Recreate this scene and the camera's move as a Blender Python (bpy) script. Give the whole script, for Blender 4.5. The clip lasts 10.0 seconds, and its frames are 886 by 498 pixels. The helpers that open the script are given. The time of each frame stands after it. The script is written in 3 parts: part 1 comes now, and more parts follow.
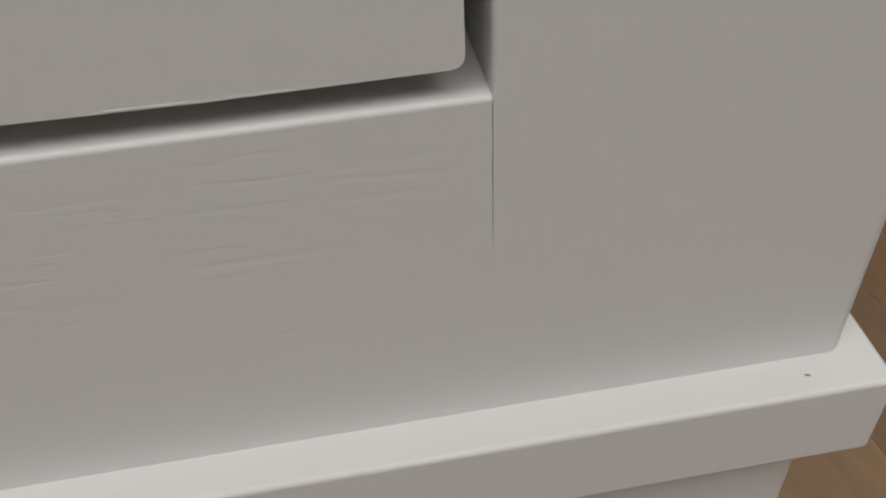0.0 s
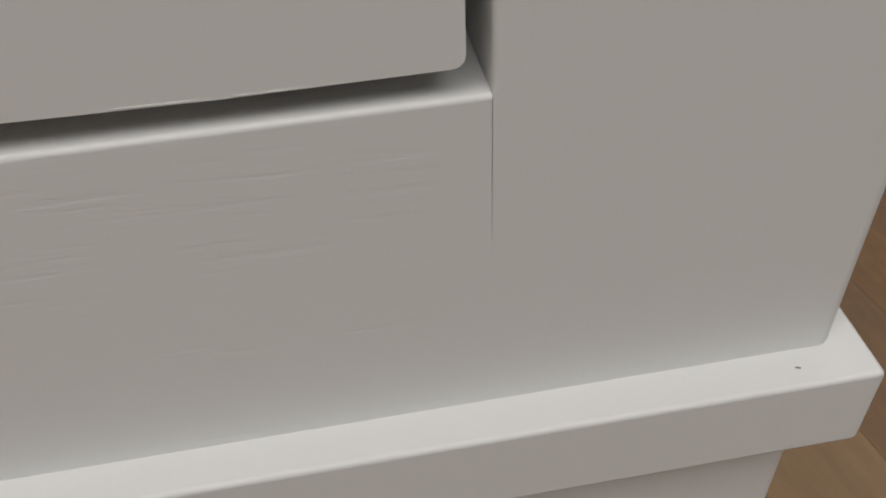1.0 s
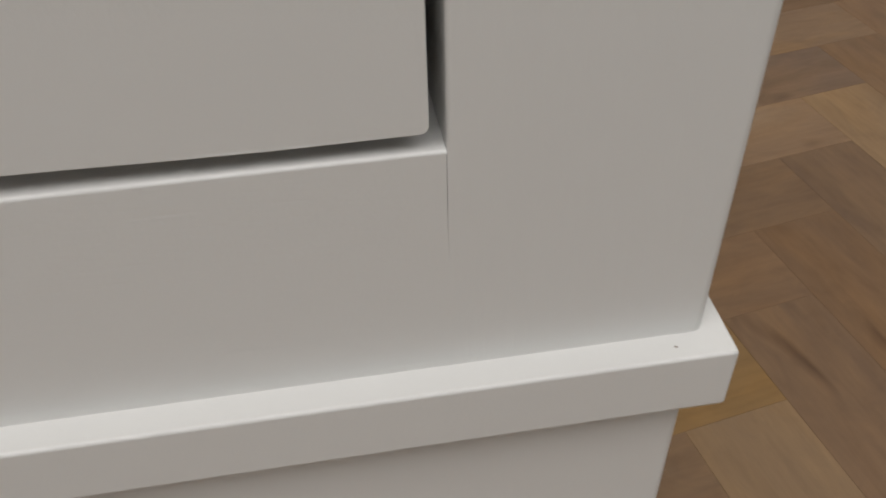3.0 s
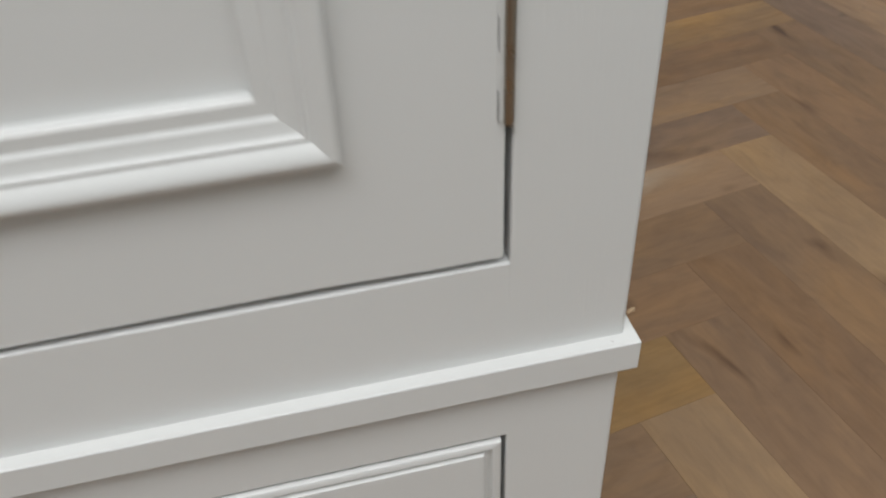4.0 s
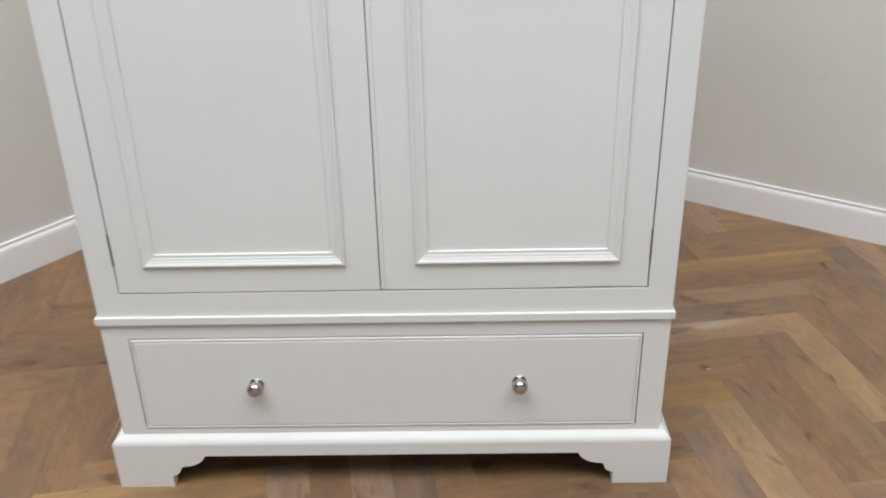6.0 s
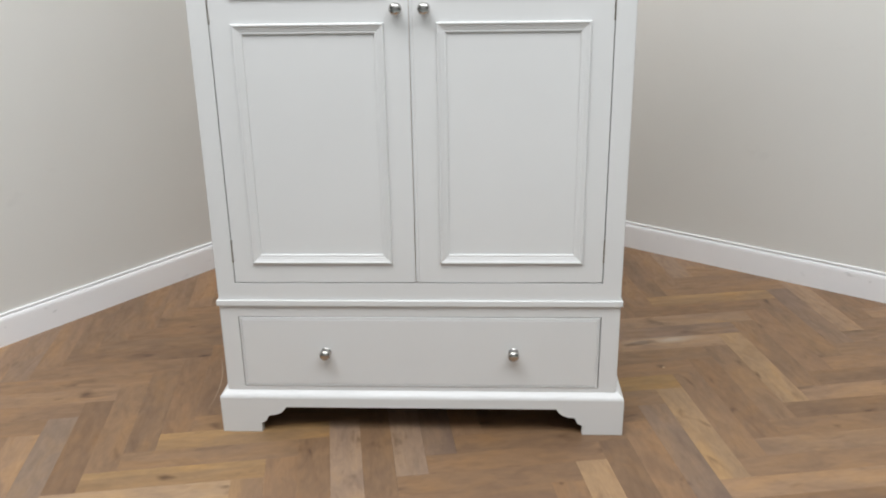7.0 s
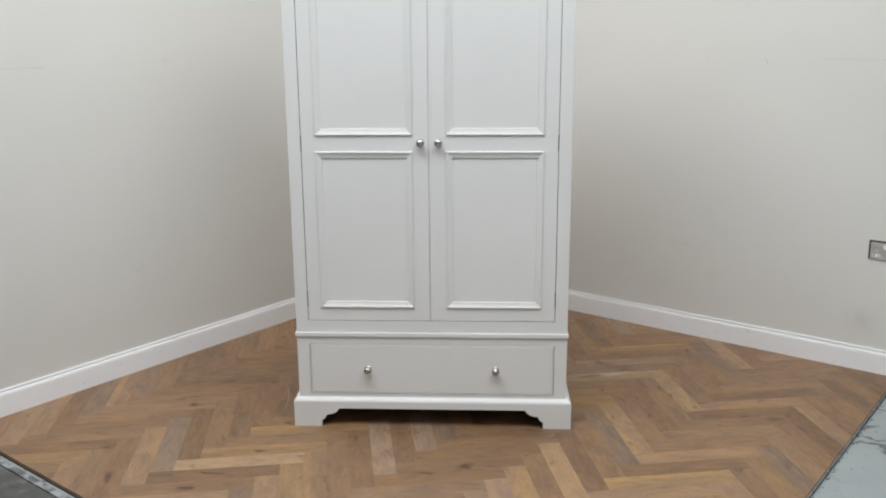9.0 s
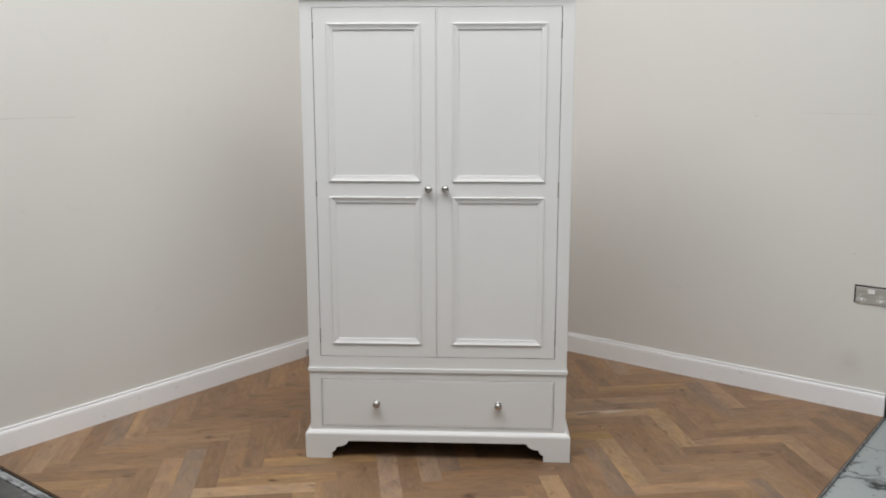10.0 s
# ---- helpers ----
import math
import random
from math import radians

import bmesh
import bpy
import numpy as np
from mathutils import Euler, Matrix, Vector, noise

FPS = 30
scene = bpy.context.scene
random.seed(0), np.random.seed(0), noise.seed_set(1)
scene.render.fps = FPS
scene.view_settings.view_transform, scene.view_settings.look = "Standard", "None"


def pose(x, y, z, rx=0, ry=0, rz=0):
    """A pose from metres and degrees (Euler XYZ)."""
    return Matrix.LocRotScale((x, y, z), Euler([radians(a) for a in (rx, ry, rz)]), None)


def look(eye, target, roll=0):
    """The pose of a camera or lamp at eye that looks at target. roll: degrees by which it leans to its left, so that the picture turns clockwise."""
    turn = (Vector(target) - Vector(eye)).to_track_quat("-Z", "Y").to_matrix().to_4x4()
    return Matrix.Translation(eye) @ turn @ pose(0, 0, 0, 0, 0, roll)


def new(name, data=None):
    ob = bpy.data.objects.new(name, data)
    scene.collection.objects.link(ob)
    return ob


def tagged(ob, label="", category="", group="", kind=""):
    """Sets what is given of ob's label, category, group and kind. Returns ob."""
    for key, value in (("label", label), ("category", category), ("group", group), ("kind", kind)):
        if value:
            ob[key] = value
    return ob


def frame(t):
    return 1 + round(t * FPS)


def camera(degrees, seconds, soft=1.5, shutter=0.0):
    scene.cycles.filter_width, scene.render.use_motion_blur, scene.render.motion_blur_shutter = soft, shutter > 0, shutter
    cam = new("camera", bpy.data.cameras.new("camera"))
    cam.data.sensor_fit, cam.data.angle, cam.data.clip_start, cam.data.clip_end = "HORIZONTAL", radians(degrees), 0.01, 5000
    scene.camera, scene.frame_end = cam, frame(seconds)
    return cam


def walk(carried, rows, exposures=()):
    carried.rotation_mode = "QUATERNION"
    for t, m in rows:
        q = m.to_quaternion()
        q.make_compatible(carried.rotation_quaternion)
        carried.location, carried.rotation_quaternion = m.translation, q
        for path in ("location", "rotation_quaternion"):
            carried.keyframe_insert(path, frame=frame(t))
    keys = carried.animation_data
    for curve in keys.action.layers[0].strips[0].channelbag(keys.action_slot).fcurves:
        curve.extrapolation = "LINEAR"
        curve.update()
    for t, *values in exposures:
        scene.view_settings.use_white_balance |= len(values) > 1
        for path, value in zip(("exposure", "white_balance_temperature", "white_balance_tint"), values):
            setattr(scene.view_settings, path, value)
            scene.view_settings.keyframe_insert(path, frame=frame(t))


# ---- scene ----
cam = camera(52.62, 10.0, soft=1.9, shutter=0.35)
# seconds, eye, target, roll
PATH = [
    (0, (0.4987, -0.0752, 0.5214), (0.6071, 0.7112, -0.2109), -3.07),
    (0.5, (0.499, -0.0752, 0.5251), (0.613, 0.707, -0.2109), -2.78),
    (1, (0.4977, -0.0772, 0.523), (0.6124, 0.7056, -0.2122), -2.66),
    (1.5, (0.4969, -0.0802, 0.5276), (0.6076, 0.7035, -0.2073), -2.9),
    (2, (0.4947, -0.0869, 0.5323), (0.6062, 0.7005, -0.1983), -2.67),
    (2.5, (0.4977, -0.0976, 0.5386), (0.6011, 0.6991, -0.1832), -2.8),
    (2.7, (0.4976, -0.1025, 0.5457), (0.6051, 0.6906, -0.1795), -2.08),
    (3.8, (0.463, -0.2039, 0.6382), (0.6205, 0.6063, -0.0584), -1.67),
    (4, (0.4361, -0.247, 0.6937), (0.6107, 0.5654, 0.0038), -2.34),
    (4.5, (0.3478, -0.4126, 0.8891), (0.5337, 0.4136, 0.2188), -1.4),
    (5, (0.2562, -0.7539, 1.0932), (0.345, 0.147, 0.5041), -0.9),
    (5.5, (0.1652, -1.1275, 1.2289), (0.1826, -0.1814, 0.7082), -1.17),
    (5.7, (0.1398, -1.284, 1.2692), (0.1423, -0.3332, 0.7571), -1.25),
    (6.8, (0.1957, -2.1461, 1.4091), (0.1415, -1.1378, 1.0300), -1.12),
    (7, (0.1941, -2.3071, 1.4198), (0.1414, -1.2943, 1.0483), -1.00),
    (7.5, (0.2133, -2.6739, 1.4326), (0.1716, -1.6455, 1.1055), -0.76),
    (8, (0.2525, -3.0060, 1.5055), (0.2089, -1.9700, 1.2035), -0.36),
    (8.5, (0.2127, -3.3039, 1.5896), (0.1751, -2.2661, 1.2931), -0.17),
    (9, (0.2267, -3.5475, 1.6481), (0.1753, -2.4995, 1.3923), -0.43),
    (9.5, (0.2326, -3.6947, 1.6706), (0.1794, -2.6386, 1.4509), 0.15),
    (10, (0.2186, -3.7710, 1.6640), (0.1647, -2.7108, 1.4653), -0.05),
]
walk(cam, [(t, look(eye, target, roll)) for t, eye, target, roll in PATH],
     exposures=[(0, -1.12, 6700, 11.9), (1.5, -1.06, 6640, 11.9), (2.7, -1.06, 6700, 12.4), (3.8, -0.55, 6450, 9.6), (4.0, -0.68, 6330, 9.0), (4.5, -0.51, 6210, 8.8), (5.5, -0.26, 6270, 10.6), (6.8, -0.3, 6220, 10), (7.5, -0.31, 6150, 9.7), (8.5, -0.38, 6120, 9.5), (9.0, -0.5, 6210, 9.5), (9.5, -0.64, 6270, 10.6), (10.0, -0.63, 6400, 11.4)])

# ---- light: unseen overhead area lamps, added and balanced to light the set ----
world = bpy.data.worlds.new("world")
scene.world = world
world.use_nodes = True
world.node_tree.nodes["Background"].inputs[0].default_value = (0.75, 0.85, 1.0, 1)
world.node_tree.nodes["Background"].inputs[1].default_value = 0.05


def overhead_lamp(name, eye, target, sx, sy, watts, colour):
    data = bpy.data.lights.new(name, "AREA")
    data.shape, data.size, data.size_y, data.energy, data.color = "RECTANGLE", sx, sy, watts, colour
    ob = new(name, data)
    ob.matrix_world = look(eye, target)
    return ob


# key, left fill, rear and far ambient lamps, all added out of view
overhead_lamp("unseen_overhead_lamp", (1.2, -2.1, 4.28), (1.2, -2.1, 0), 3.8, 2.4, 194, (1.0, 0.995, 0.985))
overhead_lamp("unseen_overhead_lamp", (-1.35, -1.5, 4.28), (-1.35, -1.5, 0), 2.2, 1.8, 142, (1.0, 0.995, 0.985))
overhead_lamp("unseen_overhead_lamp", (-0.1, 0.7, 4.28), (-0.1, 0.7, 0), 3.0, 1.4, 94, (1.0, 0.995, 0.985))
overhead_lamp("unseen_overhead_lamp", (0.4, -6.2, 4.28), (0.4, -6.2, 0), 6.0, 2.4, 70, (1.0, 0.995, 0.985))


# ---- materials ----
def material(name, rough=0.5, metal=0.0):
    m = bpy.data.materials.new(name)
    m.use_nodes = True
    b = m.node_tree.nodes["Principled BSDF"]
    b.inputs["Roughness"].default_value, b.inputs["Metallic"].default_value = rough, metal
    return m, m.node_tree.nodes, m.node_tree.links, b


def noise_of(m, scale, detail=4.0, stretch=(1, 1, 1), rough=0.55, coords="Object"):
    n, l = m.node_tree.nodes, m.node_tree.links
    tc, mp, tx = n.new("ShaderNodeTexCoord"), n.new("ShaderNodeMapping"), n.new("ShaderNodeTexNoise")
    mp.inputs["Scale"].default_value = stretch
    tx.inputs["Scale"].default_value, tx.inputs["Detail"].default_value, tx.inputs["Roughness"].default_value = scale, detail, rough
    l.new(tc.outputs[coords], mp.inputs["Vector"])
    l.new(mp.outputs[0], tx.inputs["Vector"])
    return tx.outputs["Fac"]


def ramp_of(m, fac, stops):
    r = m.node_tree.nodes.new("ShaderNodeValToRGB")
    m.node_tree.links.new(fac, r.inputs[0])
    while len(r.color_ramp.elements) < len(stops):
        r.color_ramp.elements.new(0.5)
    for e, (p, c) in zip(r.color_ramp.elements, stops):
        e.position, e.color = p, (*c, 1) if len(c) == 3 else c
    return r.outputs[0]


def bump_of(m, height, strength, distance, normal=None):
    b = m.node_tree.nodes.new("ShaderNodeBump")
    b.inputs["Strength"].default_value, b.inputs["Distance"].default_value = strength, distance
    m.node_tree.links.new(height, b.inputs["Height"])
    if normal:
        m.node_tree.links.new(normal, b.inputs["Normal"])
    return b.outputs[0]


def grey(v):
    return (v, v, v)


def mix_of(m, kind, fac, a, b):
    x = m.node_tree.nodes.new("ShaderNodeMix")
    x.data_type, x.blend_type = "RGBA", kind
    for value, socket in ((fac, x.inputs[0]), (a, x.inputs[6]), (b, x.inputs[7])):
        if isinstance(value, (int, float)):
            socket.default_value = value
        elif isinstance(value, tuple):
            socket.default_value = (*value, 1)
        else:
            m.node_tree.links.new(value, socket)
    return x.outputs[2]


PAINT = (0.717, 0.719, 0.706)


def painted_wood(name, stretch, relief, filled=None):
    """Satin off-white paint on timber; stretch sets the way of the grain, relief its depth in metres.
    Where the grain is filled near a joint, filled gives the two distances from the middle between which it fades."""
    m, n, l, b = material(name, 0.4)
    tone = ramp_of(m, noise_of(m, 3.0, 5), [(0.3, tuple(c * 0.965 for c in PAINT)), (0.7, PAINT)])
    specks = ramp_of(m, noise_of(m, 420, 1), [(0.0, grey(0.75)), (0.17, grey(0.92)), (0.2, grey(1))])
    l.new(mix_of(m, "MULTIPLY", 0.5, tone, specks), b.inputs["Base Color"])
    grain = noise_of(m, 900, 3, stretch, 0.6)
    patch = ramp_of(m, noise_of(m, 24, 3), [(0.3, grey(0.35)), (0.46, grey(1))])
    if filled:
        tc, split, span = n.new("ShaderNodeTexCoord"), n.new("ShaderNodeSeparateXYZ"), n.new("ShaderNodeMath")
        fade = n.new("ShaderNodeMapRange")
        span.operation = "ABSOLUTE"
        fade.inputs[1].default_value, fade.inputs[2].default_value = filled
        fade.inputs[3].default_value, fade.inputs[4].default_value = 1.0, 0.0
        l.new(tc.outputs["Object"], split.inputs[0])
        l.new(split.outputs[0], span.inputs[0])
        l.new(span.outputs[0], fade.inputs[0])
        patch = mix_of(m, "MULTIPLY", 1.0, patch, fade.outputs[0])
    lines = ramp_of(m, grain, [(0.3, grey(0)), (0.5, grey(1))])
    masked = mix_of(m, "MULTIPLY", 1.0, mix_of(m, "SUBTRACT", 1.0, (1, 1, 1), lines), patch)
    fine = bump_of(m, noise_of(m, 900, 2), 0.25, 0.00008)
    sub = n.new("ShaderNodeInvert")
    l.new(masked, sub.inputs["Color"])
    l.new(bump_of(m, sub.outputs[0], 0.8, relief, fine), b.inputs["Normal"])
    rough = ramp_of(m, noise_of(m, 30, 3), [(0.3, grey(0.44)), (0.7, grey(0.54))])
    l.new(rough, b.inputs["Roughness"])
    return m


paint_across = painted_wood("satin_paint_grain_across", (0.085, 1, 1), 0.00004, (0.505, 0.513))
paint_up = painted_wood("satin_paint_grain_up", (1, 1, 0.05), 0.00003)
paint_plain = painted_wood("satin_paint_plain", (1, 1, 1), 0.00001)

m, n, l, b = material("polished_nickel", 0.16, 1.0)
b.inputs["Base Color"].default_value = (0.54, 0.525, 0.5, 1)
l.new(ramp_of(m, noise_of(m, 160, 3), [(0.3, grey(0.13)), (0.7, grey(0.22))]), b.inputs["Roughness"])
nickel = m
m, n, l, b = material("satin_steel_hinge", 0.3, 1.0)
b.inputs["Base Color"].default_value = (0.33, 0.285, 0.23, 1)
l.new(ramp_of(m, noise_of(m, 220, 3), [(0.3, grey(0.24)), (0.7, grey(0.4))]), b.inputs["Roughness"])
hinge_steel = m
m, n, l, b = material("dark_gap", 0.8)
l.new(ramp_of(m, noise_of(m, 60), [(0.3, (0.02, 0.019, 0.018)), (0.7, (0.035, 0.032, 0.03))]), b.inputs["Base Color"])
dark = m
m, n, l, b = material("brown_underlay", 0.8)
l.new(ramp_of(m, noise_of(m, 40, 4), [(0.3, (0.06, 0.045, 0.033)), (0.7, (0.1, 0.078, 0.058))]), b.inputs["Base Color"])
underlay = m
m, n, l, b = material("raw_pine", 0.7)
l.new(ramp_of(m, noise_of(m, 60, 4, (1, 1, 0.08)), [(0.3, (0.42, 0.29, 0.17)), (0.7, (0.55, 0.4, 0.25))]), b.inputs["Base Color"])
raw_pine = m


def wall_paint(name, colour, stain=None):
    m, n, l, b = material(name, 0.62)
    broad = ramp_of(m, noise_of(m, 0.9, 3), [(0.3, tuple(c * 0.955 for c in colour)), (0.7, colour)])
    scuffs = ramp_of(m, noise_of(m, 5.5, 5, (1, 1, 1.6)), [(0.2, grey(0.9)), (0.33, grey(1))])
    tone = mix_of(m, "MULTIPLY", 0.7, broad, scuffs)
    if stain:
        tc, off, spread = n.new("ShaderNodeTexCoord"), n.new("ShaderNodeVectorMath"), n.new("ShaderNodeMath")
        off.operation, spread.operation = "DISTANCE", "MULTIPLY_ADD"
        off.inputs[1].default_value = stain
        spread.inputs[1].default_value = 0.12
        l.new(tc.outputs["Object"], off.inputs[0])
        l.new(noise_of(m, 16, 4), spread.inputs[0])
        l.new(off.outputs["Value"], spread.inputs[2])
        mark = ramp_of(m, spread.outputs[0], [(0.03, (0.9, 0.88, 0.85)), (0.15, grey(1))])
        tone = mix_of(m, "MULTIPLY", 1.0, tone, mark)
    l.new(tone, b.inputs["Base Color"])
    roller = bump_of(m, noise_of(m, 260, 3), 0.35, 0.0003)
    l.new(bump_of(m, noise_of(m, 4, 2), 0.3, 0.004, roller), b.inputs["Normal"])
    l.new(ramp_of(m, noise_of(m, 12, 3), [(0.3, grey(0.5)), (0.7, grey(0.66))]), b.inputs["Roughness"])
    return m


wall_mat = wall_paint("warm_grey_wall_paint", (0.657, 0.647, 0.609), (1.26, 1.798, 0.24))
surround_mat = wall_paint("pale_surround_paint", (0.6, 0.6, 0.58))
ceiling_mat = wall_paint("white_ceiling_paint", (0.78, 0.78, 0.77))

m, n, l, b = material("white_skirting_paint", 0.6)
t1 = ramp_of(m, noise_of(m, 2.5, 4), [(0.3, (0.775, 0.775, 0.78)), (0.7, (0.815, 0.815, 0.817))])
t2 = ramp_of(m, noise_of(m, 17, 5, (1, 1, 2)), [(0.25, grey(0.72)), (0.34, grey(1))])
l.new(mix_of(m, "MULTIPLY", 0.6, t1, t2), b.inputs["Base Color"])
l.new(bump_of(m, noise_of(m, 300, 2), 0.3, 0.0002), b.inputs["Normal"])
skirting_mat = m

# oak: the colour of each plank is the object's own, grain and knots lie along its length
m, n, l, b = material("brushed_oak", 0.5)
info = n.new("ShaderNodeObjectInfo")
tc = n.new("ShaderNodeTexCoord")
shift = n.new("ShaderNodeVectorMath")
shift.operation = "MULTIPLY_ADD"
comb = n.new("ShaderNodeCombineXYZ")
for k in range(3):
    l.new(info.outputs["Random"], comb.inputs[k])
shift.inputs[1].default_value = (23.0, 31.0, 17.0)
l.new(comb.outputs[0], shift.inputs[0])
l.new(tc.outputs["Object"], shift.inputs[2])


def plank_noise(scale, stretch, detail, distortion=0.0, rough=0.6):
    mp, tx = n.new("ShaderNodeMapping"), n.new("ShaderNodeTexNoise")
    mp.inputs["Scale"].default_value = stretch
    l.new(shift.outputs[0], mp.inputs["Vector"])
    l.new(mp.outputs[0], tx.inputs["Vector"])
    tx.inputs["Scale"].default_value, tx.inputs["Detail"].default_value = scale, detail
    tx.inputs["Distortion"].default_value, tx.inputs["Roughness"].default_value = distortion, rough
    return tx.outputs["Fac"]


fine_grain = plank_noise(230, (0.05, 1, 1), 4)
mid_grain = plank_noise(60, (0.12, 1, 1), 5, 2.6, 0.65)
broad_grain = plank_noise(24, (0.26, 1, 1), 4, 1.4)
cloud = plank_noise(38, (0.55, 1, 1), 4, 0.9)
blotch = plank_noise(9, (0.45, 1, 1), 3, 0.6)
knots = plank_noise(18, (0.42, 1, 1), 2, 0.5, 0.45)
c1 = mix_of(m, "MULTIPLY", 0.55, info.outputs["Color"], ramp_of(m, fine_grain, [(0.3, (0.9, 0.885, 0.87)), (0.62, (1.03, 1.04, 1.04))]))
c1 = mix_of(m, "MULTIPLY", 0.22, c1, ramp_of(m, mid_grain, [(0.34, (0.76, 0.73, 0.7)), (0.44, (0.97, 0.97, 0.97)), (0.58, (1.0, 1.0, 1.0)), (0.68, (1.2, 1.19, 1.17))]))
c1 = mix_of(m, "MULTIPLY", 1.0, c1, ramp_of(m, cloud, [(0.28, (0.87, 0.87, 0.89)), (0.5, (0.99, 0.99, 0.99)), (0.74, (1.08, 1.075, 1.06))]))
c2 = mix_of(m, "MULTIPLY", 0.5, c1, ramp_of(m, broad_grain, [(0.28, (0.78, 0.755, 0.73)), (0.5, (0.98, 0.98, 0.98)), (0.75, (1.16, 1.15, 1.12))]))
c3 = mix_of(m, "MULTIPLY", 1.0, c2, ramp_of(m, blotch, [(0.3, (0.81, 0.815, 0.865)), (0.5, (0.99, 0.99, 0.99)), (0.7, (1.15, 1.095, 0.94))]))
# a pale yellow band of sapwood along one edge, where the object's alpha asks for it
across = n.new("ShaderNodeSeparateXYZ")
l.new(tc.outputs["Object"], across.inputs[0])
wander = n.new("ShaderNodeMath")
wander.operation = "MULTIPLY_ADD"
wander.inputs[1].default_value = 0.05
l.new(plank_noise(7, (0.6, 0.2, 1), 3, 0.4), wander.inputs[0])
l.new(across.outputs[1], wander.inputs[2])
band = ramp_of(m, wander.outputs[0], [(0.076, grey(0)), (0.086, grey(1))])
few = n.new("ShaderNodeMath")
few.operation = "SUBTRACT"
few.inputs[0].default_value = 1.0
l.new(info.outputs["Alpha"], few.inputs[1])
c3 = mix_of(m, "MULTIPLY", mix_of(m, "MULTIPLY", 1.0, band, few.outputs[0]), c3, (1.18, 1.18, 1.08))
c4 = mix_of(m, "MULTIPLY", 1.0, c3, ramp_of(m, knots, [(0.23, (0.42, 0.35, 0.29)), (0.29, (0.78, 0.75, 0.72)), (0.35, (1, 1, 1))]))
# pale dust trodden into a few planks beside the wardrobe
place = n.new("ShaderNodeNewGeometry")
along = n.new("ShaderNodeMapping")
along.vector_type = "TEXTURE"
along.inputs["Location"].default_value, along.inputs["Scale"].default_value = (0.836, 0.622, 0), (0.2, 0.034, 1)
along.inputs["Rotation"].default_value = (0, 0, radians(9.75))
l.new(place.outputs["Position"], along.inputs["Vector"])
offset = n.new("ShaderNodeVectorMath")
offset.operation = "LENGTH"
l.new(along.outputs[0], offset.inputs[0])
near_spot = ramp_of(m, offset.outputs["Value"], [(0.2, grey(1)), (1.0, grey(0))])
smears = ramp_of(m, plank_noise(22, (0.4, 1, 1), 3, 0.8), [(0.4, grey(0.25)), (0.6, grey(0.75))])
dusted = mix_of(m, "MULTIPLY", 1.0, near_spot, smears)
c5 = mix_of(m, "MIX", dusted, c4, (0.36, 0.3, 0.235))
# a dark knot hole beside the wardrobe
hole = n.new("ShaderNodeVectorMath")
hole.operation = "DISTANCE"
hole.inputs[1].default_value = (0.781, 0.4215, 0)
l.new(place.outputs["Position"], hole.inputs[0])
worn = n.new("ShaderNodeMath")
worn.operation = "MULTIPLY_ADD"
worn.inputs[1].default_value = 0.03
l.new(plank_noise(60, (0.5, 1, 1), 3, 0.6), worn.inputs[0])
l.new(hole.outputs["Value"], worn.inputs[2])
c5 = mix_of(m, "MULTIPLY", 1.0, c5, ramp_of(m, worn.outputs[0], [(0.016, (0.42, 0.38, 0.35)), (0.034, grey(1))]))
# a long faint scratch, scraped in a shallow bow when something was dragged past
bow = n.new("ShaderNodeVectorMath")
bow.operation = "DISTANCE"
bow.inputs[1].default_value = (-1.43, 0.165, 0)
l.new(place.outputs["Position"], bow.inputs[0])
line = n.new("ShaderNodeMath")
line.operation = "COMPARE"
line.inputs[1].default_value, line.inputs[2].default_value = 0.757, 0.0022
l.new(bow.outputs["Value"], line.inputs[0])
reach = n.new("ShaderNodeVectorMath")
reach.operation = "DISTANCE"
reach.inputs[1].default_value = (-0.69, 0.29, 0)
l.new(place.outputs["Position"], reach.inputs[0])
drag = mix_of(m, "MULTIPLY", 1.0, ramp_of(m, reach.outputs["Value"], [(0.08, grey(0.55)), (0.19, grey(0))]), line.outputs[0])
c5 = mix_of(m, "MIX", drag, c5, (0.36, 0.27, 0.19))
l.new(c5, b.inputs["Base Color"])
l.new(ramp_of(m, broad_grain, [(0.3, grey(0.58)), (0.7, grey(0.44))]), b.inputs["Roughness"])
l.new(bump_of(m, fine_grain, 0.25, 0.0004), b.inputs["Normal"])
oak = m

# painted concrete: pale blue-grey with dark cracks and dirt
m, n, l, b = material("painted_concrete", 0.5)
base = ramp_of(m, noise_of(m, 1.2, 5), [(0.3, (0.275, 0.303, 0.302)), (0.7, (0.335, 0.366, 0.362))])
vo = n.new("ShaderNodeTexVoronoi")
vo.feature = "DISTANCE_TO_EDGE"
vo.inputs["Scale"].default_value = 2.9
tc = n.new("ShaderNodeTexCoord")
warp = n.new("ShaderNodeTexNoise")
warp.inputs["Scale"].default_value, warp.inputs["Detail"].default_value = 5, 5
mad = n.new("ShaderNodeVectorMath")
mad.operation = "MULTIPLY_ADD"
mad.inputs[1].default_value = (0.22, 0.22, 0.22)
l.new(tc.outputs["Object"], warp.inputs["Vector"])
l.new(warp.outputs["Color"], mad.inputs[0])
l.new(tc.outputs["Object"], mad.inputs[2])
l.new(mad.outputs[0], vo.inputs["Vector"])
crack = ramp_of(m, vo.outputs["Distance"], [(0.0, grey(0.1)), (0.012, grey(0.3)), (0.03, grey(1))])
where = ramp_of(m, noise_of(m, 2.2, 2), [(0.44, grey(0)), (0.56, grey(1))])
dirt = ramp_of(m, noise_of(m, 38, 4), [(0.27, grey(0.28)), (0.34, grey(1))])
